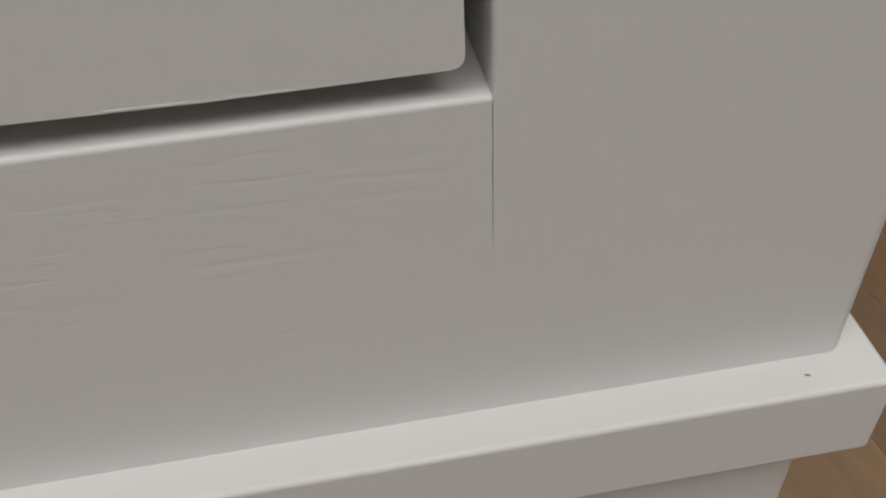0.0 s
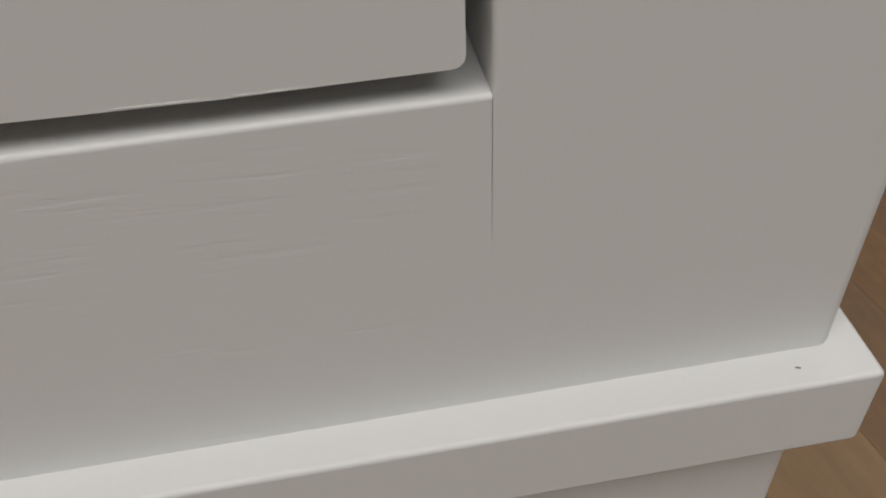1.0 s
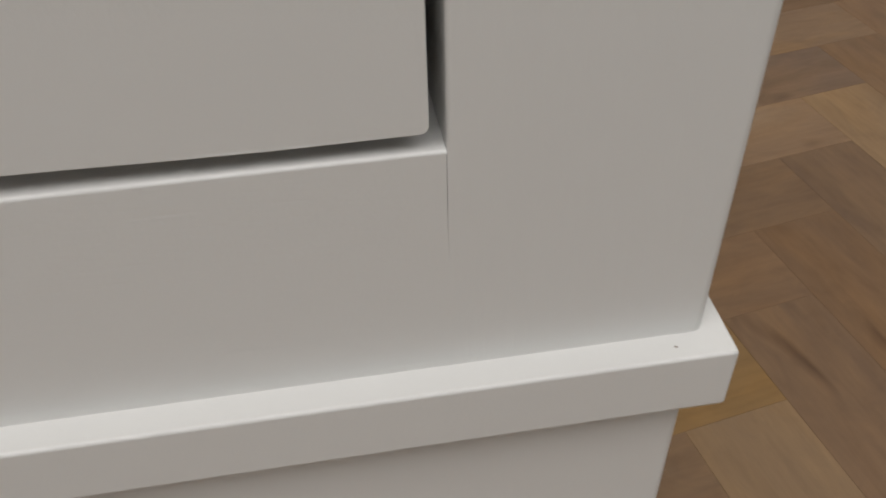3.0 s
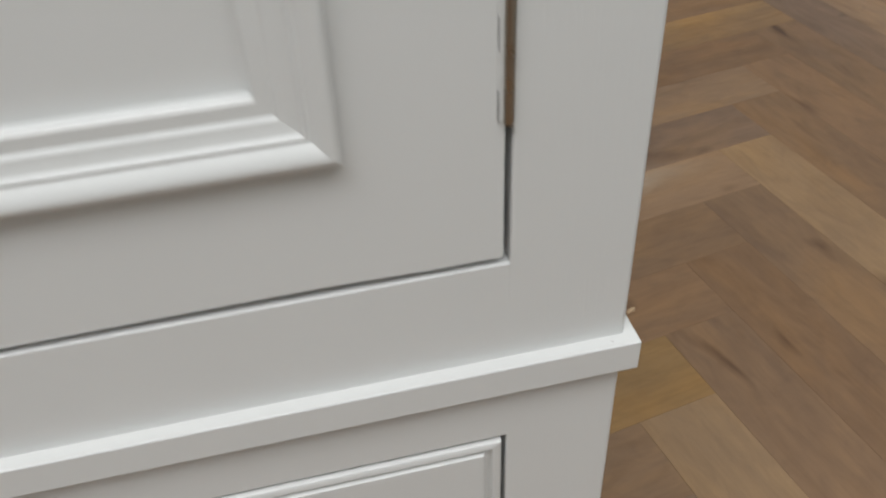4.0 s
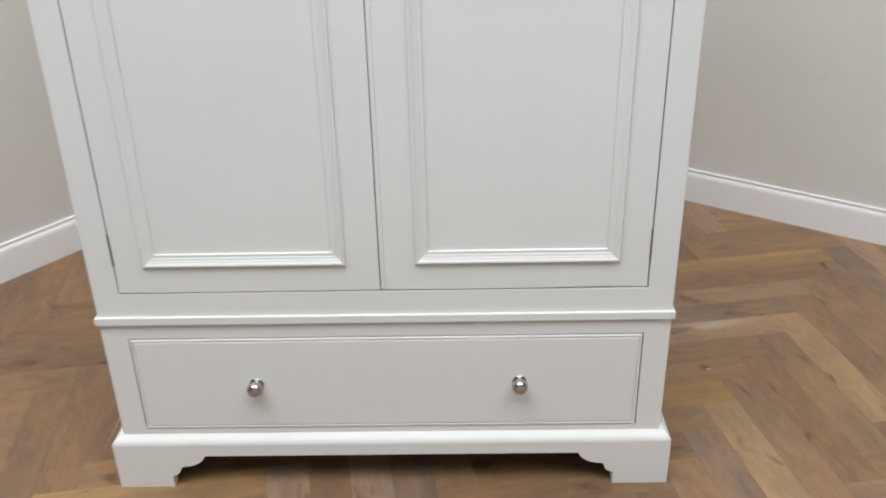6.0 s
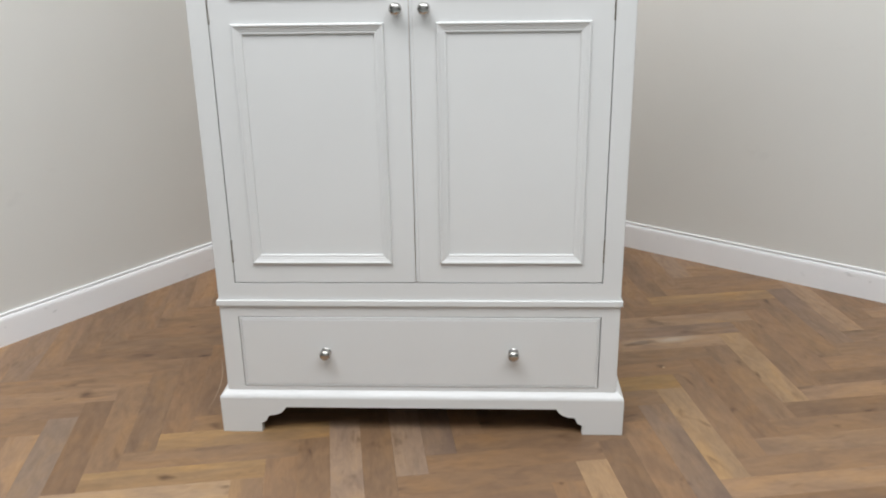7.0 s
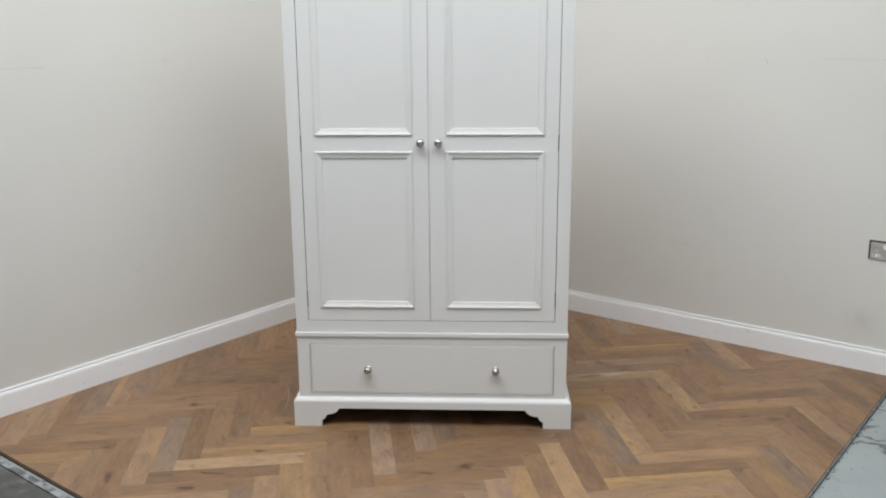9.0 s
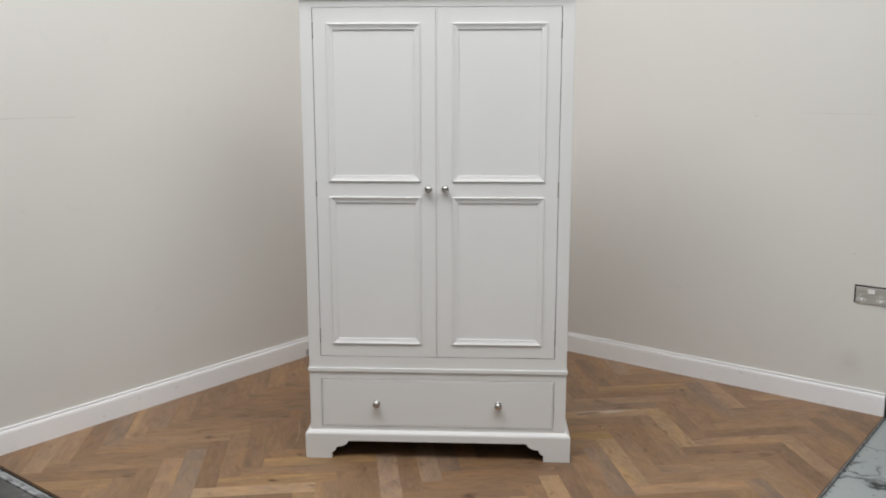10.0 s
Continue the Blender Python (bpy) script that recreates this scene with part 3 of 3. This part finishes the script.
def door(x0, x1, m0, m1, hinge_side, knob_x, bead):
    z0, z1 = ZO + GZ, ZT - 0.0022
    panels = ((0.5306, 1.1813), (1.2456, 1.8995))
    inset = 0.0245
    bm = bmesh.new()
    xs = [x0, m0 + inset, m1 - inset, x1]
    zs = [z0, panels[0][0] + inset, panels[0][1] - inset, panels[1][0] + inset, panels[1][1] - inset, z1]
    vs = {}
    for y in (0.0, 0.022):
        for i, x in enumerate(xs):
            for j, z in enumerate(zs):
                vs[i, j, y] = bm.verts.new((x, y, z))
    hole = {(1, 1), (1, 3)}
    for i in range(3):
        for j in range(5):
            if (i, j) not in hole:
                bm.faces.new([vs[i, j, 0.0], vs[i + 1, j, 0.0], vs[i + 1, j + 1, 0.0], vs[i, j + 1, 0.0]])
                bm.faces.new([vs[i, j, 0.022], vs[i, j + 1, 0.022], vs[i + 1, j + 1, 0.022], vs[i + 1, j, 0.022]])
    solid = lambda i, j: 0 <= i < 3 and 0 <= j < 5 and (i, j) not in hole
    for i in range(4):
        for j in range(5):
            if solid(i - 1, j) != solid(i, j):
                bm.faces.new([vs[i, j, 0.0], vs[i, j + 1, 0.0], vs[i, j + 1, 0.022], vs[i, j, 0.022]])
    for i in range(3):
        for j in range(6):
            if solid(i, j - 1) != solid(i, j):
                bm.faces.new([vs[i, j, 0.0], vs[i + 1, j, 0.0], vs[i + 1, j, 0.022], vs[i, j, 0.022]])
    corner = [e for e in bm.edges if abs(e.verts[0].co.y - e.verts[1].co.y) > 0.02 and min(abs(e.verts[0].co.x - x0), abs(e.verts[0].co.x - x1)) < 1e-6
              and min(abs(e.verts[0].co.z - z0), abs(e.verts[0].co.z - z1)) < 1e-6]
    bmesh.ops.bevel(bm, geom=corner, offset=0.0014, segments=3, affect="EDGES", profile=0.5)
    outer = [e for e in bm.edges if all(abs(v.co.y) < 1e-6 for v in e.verts) and
             (all(abs(v.co.x - x0) < 1e-6 for v in e.verts) or all(abs(v.co.x - x1) < 1e-6 for v in e.verts) or all(abs(v.co.z - z0) < 1e-6 for v in e.verts) or all(abs(v.co.z - z1) < 1e-6 for v in e.verts))]
    bmesh.ops.bevel(bm, geom=outer, offset=0.0004, segments=2, affect="EDGES", profile=0.5)
    # the edges are planed back a little behind the face
    for v in bm.verts:
        if v.co.y > 0.021:
            v.co.x += 0.005 if v.co.x < x0 + 0.002 else -0.005 if v.co.x > x1 - 0.002 else 0
            v.co.z += 0.005 if v.co.z < z0 + 0.002 else -0.005 if v.co.z > z1 - 0.002 else 0
    if hinge_side > 0:
        # the lower edge is planed a little hollow near the hinge side
        for off in (0.025, 0.04, 0.055, 0.07, 0.09, 0.12, 0.16, 0.2, 0.24):
            bmesh.ops.bisect_plane(bm, geom=bm.verts[:] + bm.edges[:] + bm.faces[:], plane_co=(x1 - off, 0, 0), plane_no=(1, 0, 0))
        for v in bm.verts:
            if v.co.z < z0 + 0.002:
                v.co.z += lower_edge(x1 - v.co.x)
    d = part("door", bm, paint_plain, wardrobe, "closed door with two framed panels", "edges")
    for pz0, pz1 in panels:
        part("panel", box(m0 + 0.02, m1 - 0.02, 0.0053, 0.014, pz0 + 0.02, pz1 - 0.02), paint_plain, d)
        corners = [(m0, pz0), (m1, pz0), (m1, pz1), (m0, pz1)]
        for k, inward in enumerate(((0, 1), (-1, 0), (0, -1), (1, 0))):
            part("moulding", mitred_strip(corners[k], corners[(k + 1) % 4], inward, MOULD), paint_plain, d, "", True)
    for hz in (0.534, 1.181, 1.838):
        butt_hinge(hz, hinge_side, d)
    knob(knob_x, 1.2158, d)
    if hinge_side > 0:
        paint_bead(x1, z0, d)
    if bead:
        prof = [(0, 0.0006), (0.0003, -0.0008), (0.0015, -0.0018), (0.004, -0.0022), (0.007, -0.0019), (0.009, -0.0008), (0.0096, 0.0004)]
        bm = bmesh.new()
        rows = [(bm.verts.new((x0 + 0.0006 + o, y, z0 + 0.0035)), bm.verts.new((x0 + 0.0006 + o, y, z1 - 0.0008))) for o, y in prof]
        for (p, q), (r, s) in zip(rows, rows[1:]):
            bm.faces.new((p, q, s, r))
        bm.faces.new([r[0] for r in rows])
        bm.faces.new([r[1] for r in rows])
        part("bead", bm, paint_plain, d, "", True)
    return d


door(-W + GX, MID - 0.0008, -0.457, -0.0664, -1, -0.034, False)
door(MID + 0.0008, W - GX, 0.066, 0.4565, 1, 0.037, True)

# drawer: a grooved border round a plain field, a little proud of the frame
dx0, dx1, dz0, dz1 = -W + 0.0024, W - 0.0024, ZD0 + 0.0015, ZD1 - 0.0026
EDGE = [(0.004, 0.016), (0.004, 0.003), (0, 0.0028), (0, -0.0003), (0.0003, -0.0009), (0.0009, -0.0012), (0.0044, -0.0013), (0.0047, -0.0006), (0.0051, 0.0011), (0.006, 0.0017), (0.007, 0.0014), (0.0078, 0.0), (0.0085, -0.0012), (0.011, -0.0013)]
bm = box(dx0 + 0.0105, dx1 - 0.0105, -0.0012, 0.016, dz0 + 0.0105, dz1 - 0.0105)
drawer = part("drawer", bm, paint_plain, wardrobe, "closed wide drawer")
corners = [(dx0, dz0), (dx1, dz0), (dx1, dz1), (dx0, dz1)]
for k, inward in enumerate(((0, 1), (-1, 0), (0, -1), (1, 0))):
    part("border", mitred_strip(corners[k], corners[(k + 1) % 4], inward, EDGE), paint_plain, drawer, "", True)
knob(0.27, 0.2578, drawer, -0.0011)
knob(-0.268, 0.2578, drawer, -0.0011)

bm = bmesh.new()
bmesh.ops.create_circle(bm, cap_ends=True, segments=9, radius=0.00045)
m, n, l, b = material("chipped_paint", 0.7)
l.new(ramp_of(m, noise_of(m, 900, 2), [(0.3, (0.16, 0.13, 0.1)), (0.7, (0.26, 0.21, 0.17))]), b.inputs["Base Color"])
ob = part("paint_nick", bm, m, wardrobe, "dark nick in the paint")
ob.matrix_basis = pose(0.5598, -0.0034, ZL1 + 0.0001, 0, 0, -20) @ Matrix.Diagonal((1.0, 0.45, 1, 1))

# ---- socket in the wall ----
sock = tagged(new("wall_socket"), "brushed steel double socket with white switches in a dark wall cutout", "socket")
sock.matrix_basis = set_pose @ pose(1.268, N1, 0.564)
part("wall_cutout", box(-0.003, 0.159, -0.0012, 0.0, -0.001, 0.093), dark, sock, "dark gap round the plate")
part("plate", box(0.0055, 0.1545, -0.006, -0.0016, 0.0005, 0.0845, 0.0015), plate_steel, sock, "", "edges")
for sw in (0.061, 0.0775):
    part("switch", box(sw, sw + 0.0155, -0.0095, -0.0062, 0.054, 0.076, 0.0012), white_plastic, sock, "white rocker switch", "edges")
for ox in (0.015, 0.104):
    ins = part("socket_insert", box(ox + 0.002, ox + 0.036, -0.0068, -0.0061, 0.014, 0.028, 0.0002), white_plastic, sock)
    part("socket_insert", box(ox + 0.0135, ox + 0.0245, -0.0068, -0.0061, 0.035, 0.048, 0.0002), white_plastic, sock)
    for hx, hz, hw, hh in ((0.019, 0.041, 0.0045, 0.008), (0.009, 0.021, 0.0075, 0.0045), (0.029, 0.021, 0.0075, 0.0045)):
        part("pin_hole", box(ox + hx - hw / 2, ox + hx + hw / 2, -0.0073, -0.0069, hz - hh / 2, hz + hh / 2), dark, ins)

# hairline cracks and nail holes in the stage walls
crack_mat = wall_paint("cracked_paint_edge", (0.42, 0.4, 0.365))


def hairline(name, length, parent, m):
    bm = bmesh.new()
    r = random.Random(int(length * 1000))
    steps = max(4, int(length / 0.02))
    pts = [(length * k / steps, r.uniform(-0.0012, 0.0012), r.uniform(0.0003, 0.0008)) for k in range(steps + 1)]
    lo = [bm.verts.new((x, 0, z - w)) for x, z, w in pts]
    hi = [bm.verts.new((x, 0, z + w)) for x, z, w in pts]
    for k in range(steps):
        bm.faces.new((lo[k], lo[k + 1], hi[k + 1], hi[k]))
    ob = part(name, bm, crack_mat, parent)
    ob.matrix_basis = m
    return ob


hairline("hairline_crack", 0.4, wall_l, pose(S0 + 0.0006, -1.1, 1.503, 0, 0, 90))
hairline("hairline_crack", 0.36, wall_r, pose(0.95, N1 - 0.0006, 1.504))
for hs, hz in ((0.7, 1.5), (0.712, 1.485), (0.41, 1.5), (1.27, 1.52), (1.25, 0.81)):
    bm = bmesh.new()
    bmesh.ops.create_circle(bm, cap_ends=True, segments=8, radius=0.0019)
    ob = part("nail_hole", bm, dark, wall_r)
    ob.matrix_basis = pose(hs, N1 - 0.0006, hz, 90, 0, 0)

# scuffs on the skirting, thin rubbed patches of grey
m, n, l, b = material("rubbed_grey_scuff", 0.7)
l.new(ramp_of(m, noise_of(m, 140, 4), [(0.35, grey(0.42)), (0.65, grey(0.72))]), b.inputs["Base Color"])
scuff_mat = m


def scuff(q, z, long, high, tilt):
    bm = bmesh.new()
    r = random.Random(int(abs(q) * 1000))
    rim = []
    for k in range(12):
        a = 2 * math.pi * k / 12
        f = r.uniform(0.55, 1.0)
        rim.append(bm.verts.new((0, math.cos(a) * f * long / 2, math.sin(a) * f * high / 2)))
    bm.faces.new(rim)
    ob = part("scuff_mark", bm, scuff_mat, skirt_l)
    ob.matrix_basis = set_pose @ pose(S0 + 0.0175, q, z, tilt, 0, 0)


scuff(-0.679, 0.032, 0.022, 0.005, 18)
scuff(-0.672, 0.026, 0.014, 0.003, 25)
scuff(-0.44, 0.07, 0.009, 0.005, 20)
scuff(-0.475, 0.064, 0.02, 0.006, 40)
scuff(-0.25, 0.064, 0.03, 0.006, 8)

# a small grey fitting screwed low on the skirting behind the wardrobe
m, n, l, b = material("grey_plastic", 0.45)
l.new(ramp_of(m, noise_of(m, 90, 3), [(0.3, (0.3, 0.3, 0.31)), (0.7, (0.42, 0.42, 0.43))]), b.inputs["Base Color"])
grey_plastic = m
clip_thing = tagged(new("pipe_clip"), "small grey plastic clip fixed low on the white skirting", "pipe clip")
clip_thing.matrix_basis = set_pose @ pose(S0 + 0.0171, 0.702, 0.012)
part("base", box(0, 0.006, -0.014, 0.014, 0, 0.034, 0.0015), grey_plastic, clip_thing, "", "edges")
for y in (-0.0105, 0.0075):
    part("jaw", box(0.0062, 0.022, y, y + 0.003, 0.006, 0.03, 0.001), grey_plastic, clip_thing, "", "edges")
bm = bmesh.new()
bmesh.ops.create_cone(bm, cap_ends=True, segments=16, radius1=0.0042, radius2=0.0042, depth=0.002)
ob = part("screw", bm, hinge_steel, clip_thing, "steel screw head", True)
ob.matrix_basis = pose(0.0072, 0.0, 0.018, 0, 90, 0)

# ---- dark sheet and worn strip in front of the parquet ----
set_box("floor_sheet", -2.6, 0.5, -4.2, N0 - 0.05, -0.0195, -0.012, sheet_mat, 0.002, "dark scuffed sheet lying on the concrete floor", "floor sheet")
set_box("edge_strip", -2.6, 0.5, N0 - 0.046, N0 - 0.018, -0.0195, -0.0105, worn_paint, 0.002, "worn pale strip along the parquet edge", "edge strip")

# grey edging of the parquet on the open side, with crumbs of dirt along it
m, n, l, b = material("grey_edge_strip", 0.6)
l.new(ramp_of(m, noise_of(m, 35, 5), [(0.36, (0.12, 0.115, 0.11)), (0.52, (0.22, 0.215, 0.205)), (0.7, (0.3, 0.295, 0.285))]), b.inputs["Base Color"])
set_box("edge_strip", S1 + 0.0004, S1 + 0.006, N0 - 0.018, N1 - 0.002, -0.0195, -0.004, m, 0.0012, "grey edging along the open side of the parquet", "edge strip")
m, n, l, b = material("dark_dirt", 0.9)
l.new(ramp_of(m, noise_of(m, 200, 3), [(0.3, (0.03, 0.03, 0.028)), (0.7, (0.08, 0.078, 0.072))]), b.inputs["Base Color"])
bm = bmesh.new()
rnd = random.Random(5)
for k in range(95):
    near = rnd.random() < 0.6
    along = rnd.uniform(N0, N1 - 0.3)
    away = rnd.uniform(0.011, 0.02) if near else rnd.uniform(0.02, 0.35) ** 1.2
    size = rnd.uniform(0.0015, 0.0055) if near else rnd.uniform(0.001, 0.0035)
    res = bmesh.ops.create_icosphere(bm, subdivisions=1, radius=size)
    for v in res["verts"]:
        v.co = Vector((v.co.x * rnd.uniform(0.7, 1.5) + S1 + away, v.co.y * rnd.uniform(0.8, 2.0) + along, v.co.z * rnd.uniform(0.4, 0.8) - 0.0195))
dirt_ob = part("dirt_crumbs", bm, m)
dirt_ob.matrix_basis = set_pose
tagged(dirt_ob, "dark crumbs of dirt scattered along the parquet edge", "dirt", kind="stuff")

# a pale chip of wood lying beside the wardrobe
bm = bmesh.new()
for k, (x, y) in enumerate(((-0.006, -0.002), (0.004, -0.003), (0.008, 0.001), (0.002, 0.003), (-0.005, 0.002))):
    bm.verts.new((x, y, 0.0003))
    bm.verts.new((x * 0.8, y * 0.7, 0.0022 if k % 2 else 0.0014))
bmesh.ops.convex_hull(bm, input=bm.verts)
chip = tagged(part("wood_chip", bm, raw_pine), "small pale chip lying on the oak floor", "wood chip")
chip.matrix_basis = pose(0.7866, 0.4090, 0, 0, 0, 25)

# ---- parquet: herringbone of oak planks ----
PL, PW = 0.500, 0.0896
O_A, O_B = 1.1259, -0.0987       # where the pattern begins, along and across the planks
TONES = {"m": (0.22, 0.1305, 0.0695), "l": (0.262, 0.162, 0.091), "y": (0.256, 0.155, 0.074), "g": (0.192, 0.124, 0.08), "d": (0.186, 0.109, 0.058),
         "w": (0.28, 0.184, 0.117), "o": (0.272, 0.157, 0.058), "p": (0.3, 0.19, 0.1), "c": (0.335, 0.222, 0.128), "v": (0.205, 0.138, 0.092)}
SAPWOOD = {("H", -10, 2), ("H", -12, 2), ("H", -6, 0), ("H", 4, 1), ("V", -12, 3), ("V", -13, 1)}   # planks with a yellow band along one edge
CHOSEN = {}
for tone, names in (
        ("g", "V-4-1 V-9-1 V-5+0 V+4+0 H+1+1 V-7+1 V-13+3 V-16+1 V-11+3"),
        ("y", "V-8-1 H-6+0 V-5-1 H-12+2 H-10+2 H-17+3 V-14+1 H+4+1"),
        ("l", "H+0+1 V-12+3 V-3-1 V+0-1 V-7-1 H-4+0 H-8+0 H-2+0 H+1+0 H+7+0 V+5+0 H+2+1 H-11+1 V-15+1 V-17+1 H-16+2 V-15+2 V-18+2 H-12+3 H-7+0"),
        ("p", "V-4+0 V+0+0 V-10+0 V-8+0"),
        ("c", "H-13+2"),
        ("o", "H-3+1"),
        ("v", "V-14+2"),
        ("w", "V-11+0 V-12+0 V-10+1 V-8+1"),
        # dark boards, plus wardrobe shadow at left and dimmer light at right as tone
        ("d", "V-1-1 V+3-1 V-10-1 H-5+0 H+0+0 H+2+0 V+6+0 V+7+0 V-7+0 H-6+1 H-5+1 H+3+1 V-9+1 H-14+2 V-13+2 H-16+3 V-14+3 V-2+0 V-9+3 V-8+3 V-7+3 H-7+3 H-8+3 H-9+3 H-6+3 V-8+2 V-9+2 H-4+3 H-5+3 V-10+2 V-11+2 V+4-1 V+5-1 V+6-1 V+2-1"),
        ("m", "V-1+0 V-3+0 V-2-1 V+1-1 V+2-1 V-6-1 V+4-1 H-3+0 H-1+0 H+3+0 H+4+0 H+5+0 H+6+0 V-6+0 V-9+0 V-13+0 V+1+0 V+2+0 V+3+0 H-7+1 H-8+1 H-9+1 H-10+1 H-12+1 H-2+1 H-1+1 H+5+1"),
        ("m", "V-11+1 V-12+1 V-13+1 H-11+2 H-15+2 H-17+2 V-12+2 V-16+2 V-17+2 H-13+3 H-14+3 H-15+3 V-10+3 H-11+3 H-10+3")):
    for word in names.split():
        cut = max(word.rfind("+"), word.rfind("-"))
        CHOSEN[word[0], int(word[1:cut]), int(word[cut:])] = tone
floor = set_box("floor", S0, S1, N0, N1, -0.0198, -0.0125, underlay, 0, "herringbone parquet of brushed oak planks", "floor")
rnd = random.Random(11)
ct, st = math.cos(radians(TURN)), math.sin(radians(TURN))


def plank_mesh(outline):
    bm = bmesh.new()
    inner = []
    cx = sum(p[0] for p in outline) / len(outline)
    cy = sum(p[1] for p in outline) / len(outline)
    for x, y in outline:
        k = 0.0002
        inner.append((x - math.copysign(min(k, abs(x - cx)), x - cx), y - math.copysign(min(k, abs(y - cy)), y - cy)))
    low = [bm.verts.new((x, y, -0.0124)) for x, y in outline]
    rim = [bm.verts.new((x, y, -0.00012)) for x, y in outline]
    top = [bm.verts.new((x, y, 0)) for x, y in inner]
    k = len(outline)
    for i in range(k):
        j = (i + 1) % k
        bm.faces.new((low[i], low[j], rim[j], rim[i]))
        bm.faces.new((rim[i], rim[j], top[j], top[i]))
    bm.faces.new(top)
    me = bpy.data.meshes.new("plank")
    bmesh.ops.recalc_face_normals(bm, faces=bm.faces)
    bm.to_mesh(me)
    bm.free()
    me.materials.append(oak)
    return me


def clip(poly, nx, ny, d):
    out = []
    for i, p in enumerate(poly):
        q = poly[(i + 1) % len(poly)]
        a, c = p[0] * nx + p[1] * ny - d, q[0] * nx + q[1] * ny - d
        if a <= 0:
            out.append(p)
        if (a < 0) != (c < 0):
            f = a / (a - c)
            out.append((p[0] + (q[0] - p[0]) * f, p[1] + (q[1] - p[1]) * f))
    return out


G = 0.0001
whole = plank_mesh([(G, G), (PL - G, G), (PL - G, PW - G), (G, PW - G)])
for kind in "HV":
    for i in range(-45, 46):
        for j in range(-6, 7):
            a, c = O_A + i * PW - j * PL, O_B + i * PW + j * PL
            if kind == "H":
                base = pose(a * ct - c * st, a * st + c * ct, 0, 0, 0, TURN)
            else:
                a, c = a + PW, c + PW
                base = pose(a * ct - c * st, a * st + c * ct, 0, 0, 0, TURN + 90)
            rot = base.to_3x3()
            poly = [(G, G), (PL - G, G), (PL - G, PW - G), (G, PW - G)]
            full = True
            for (nx, ny), d in ((SX, S1 - 0.0005), ((-SX[0], -SX[1]), -S0 - 0.001), (SY, N1 - 0.001), ((-SY[0], -SY[1]), -N0 - 0.0005)):
                local = rot.transposed() @ Vector((nx, ny, 0))
                off = d - (base.translation.x * nx + base.translation.y * ny)
                if any(p[0] * local.x + p[1] * local.y > off for p in poly):
                    full = False
                poly = clip(poly, local.x, local.y, off) if poly else []
            tone = rnd.choices("mlygdw", (68, 10, 4, 8, 8, 2))[0]
            jit = rnd.uniform(0.93, 1.07), rnd.uniform(0.98, 1.025)
            if len(poly) < 3:
                continue
            area = abs(sum(poly[k][0] * poly[(k + 1) % len(poly)][1] - poly[(k + 1) % len(poly)][0] * poly[k][1] for k in range(len(poly)))) / 2
            if area < 0.0002:
                continue
            ob = new("plank", whole if full else plank_mesh(poly))
            ob.parent, ob.matrix_parent_inverse, ob.matrix_basis = floor, set_pose.inverted(), base
            tone = CHOSEN.get((kind, i, j), tone)
            r, g, bl = TONES[tone]
            sap = 0.0 if (kind, i, j) in SAPWOOD else 1.0
            ob.color = (r * jit[0], g * jit[0] * jit[1], bl * jit[0] * jit[1] ** 2, sap)
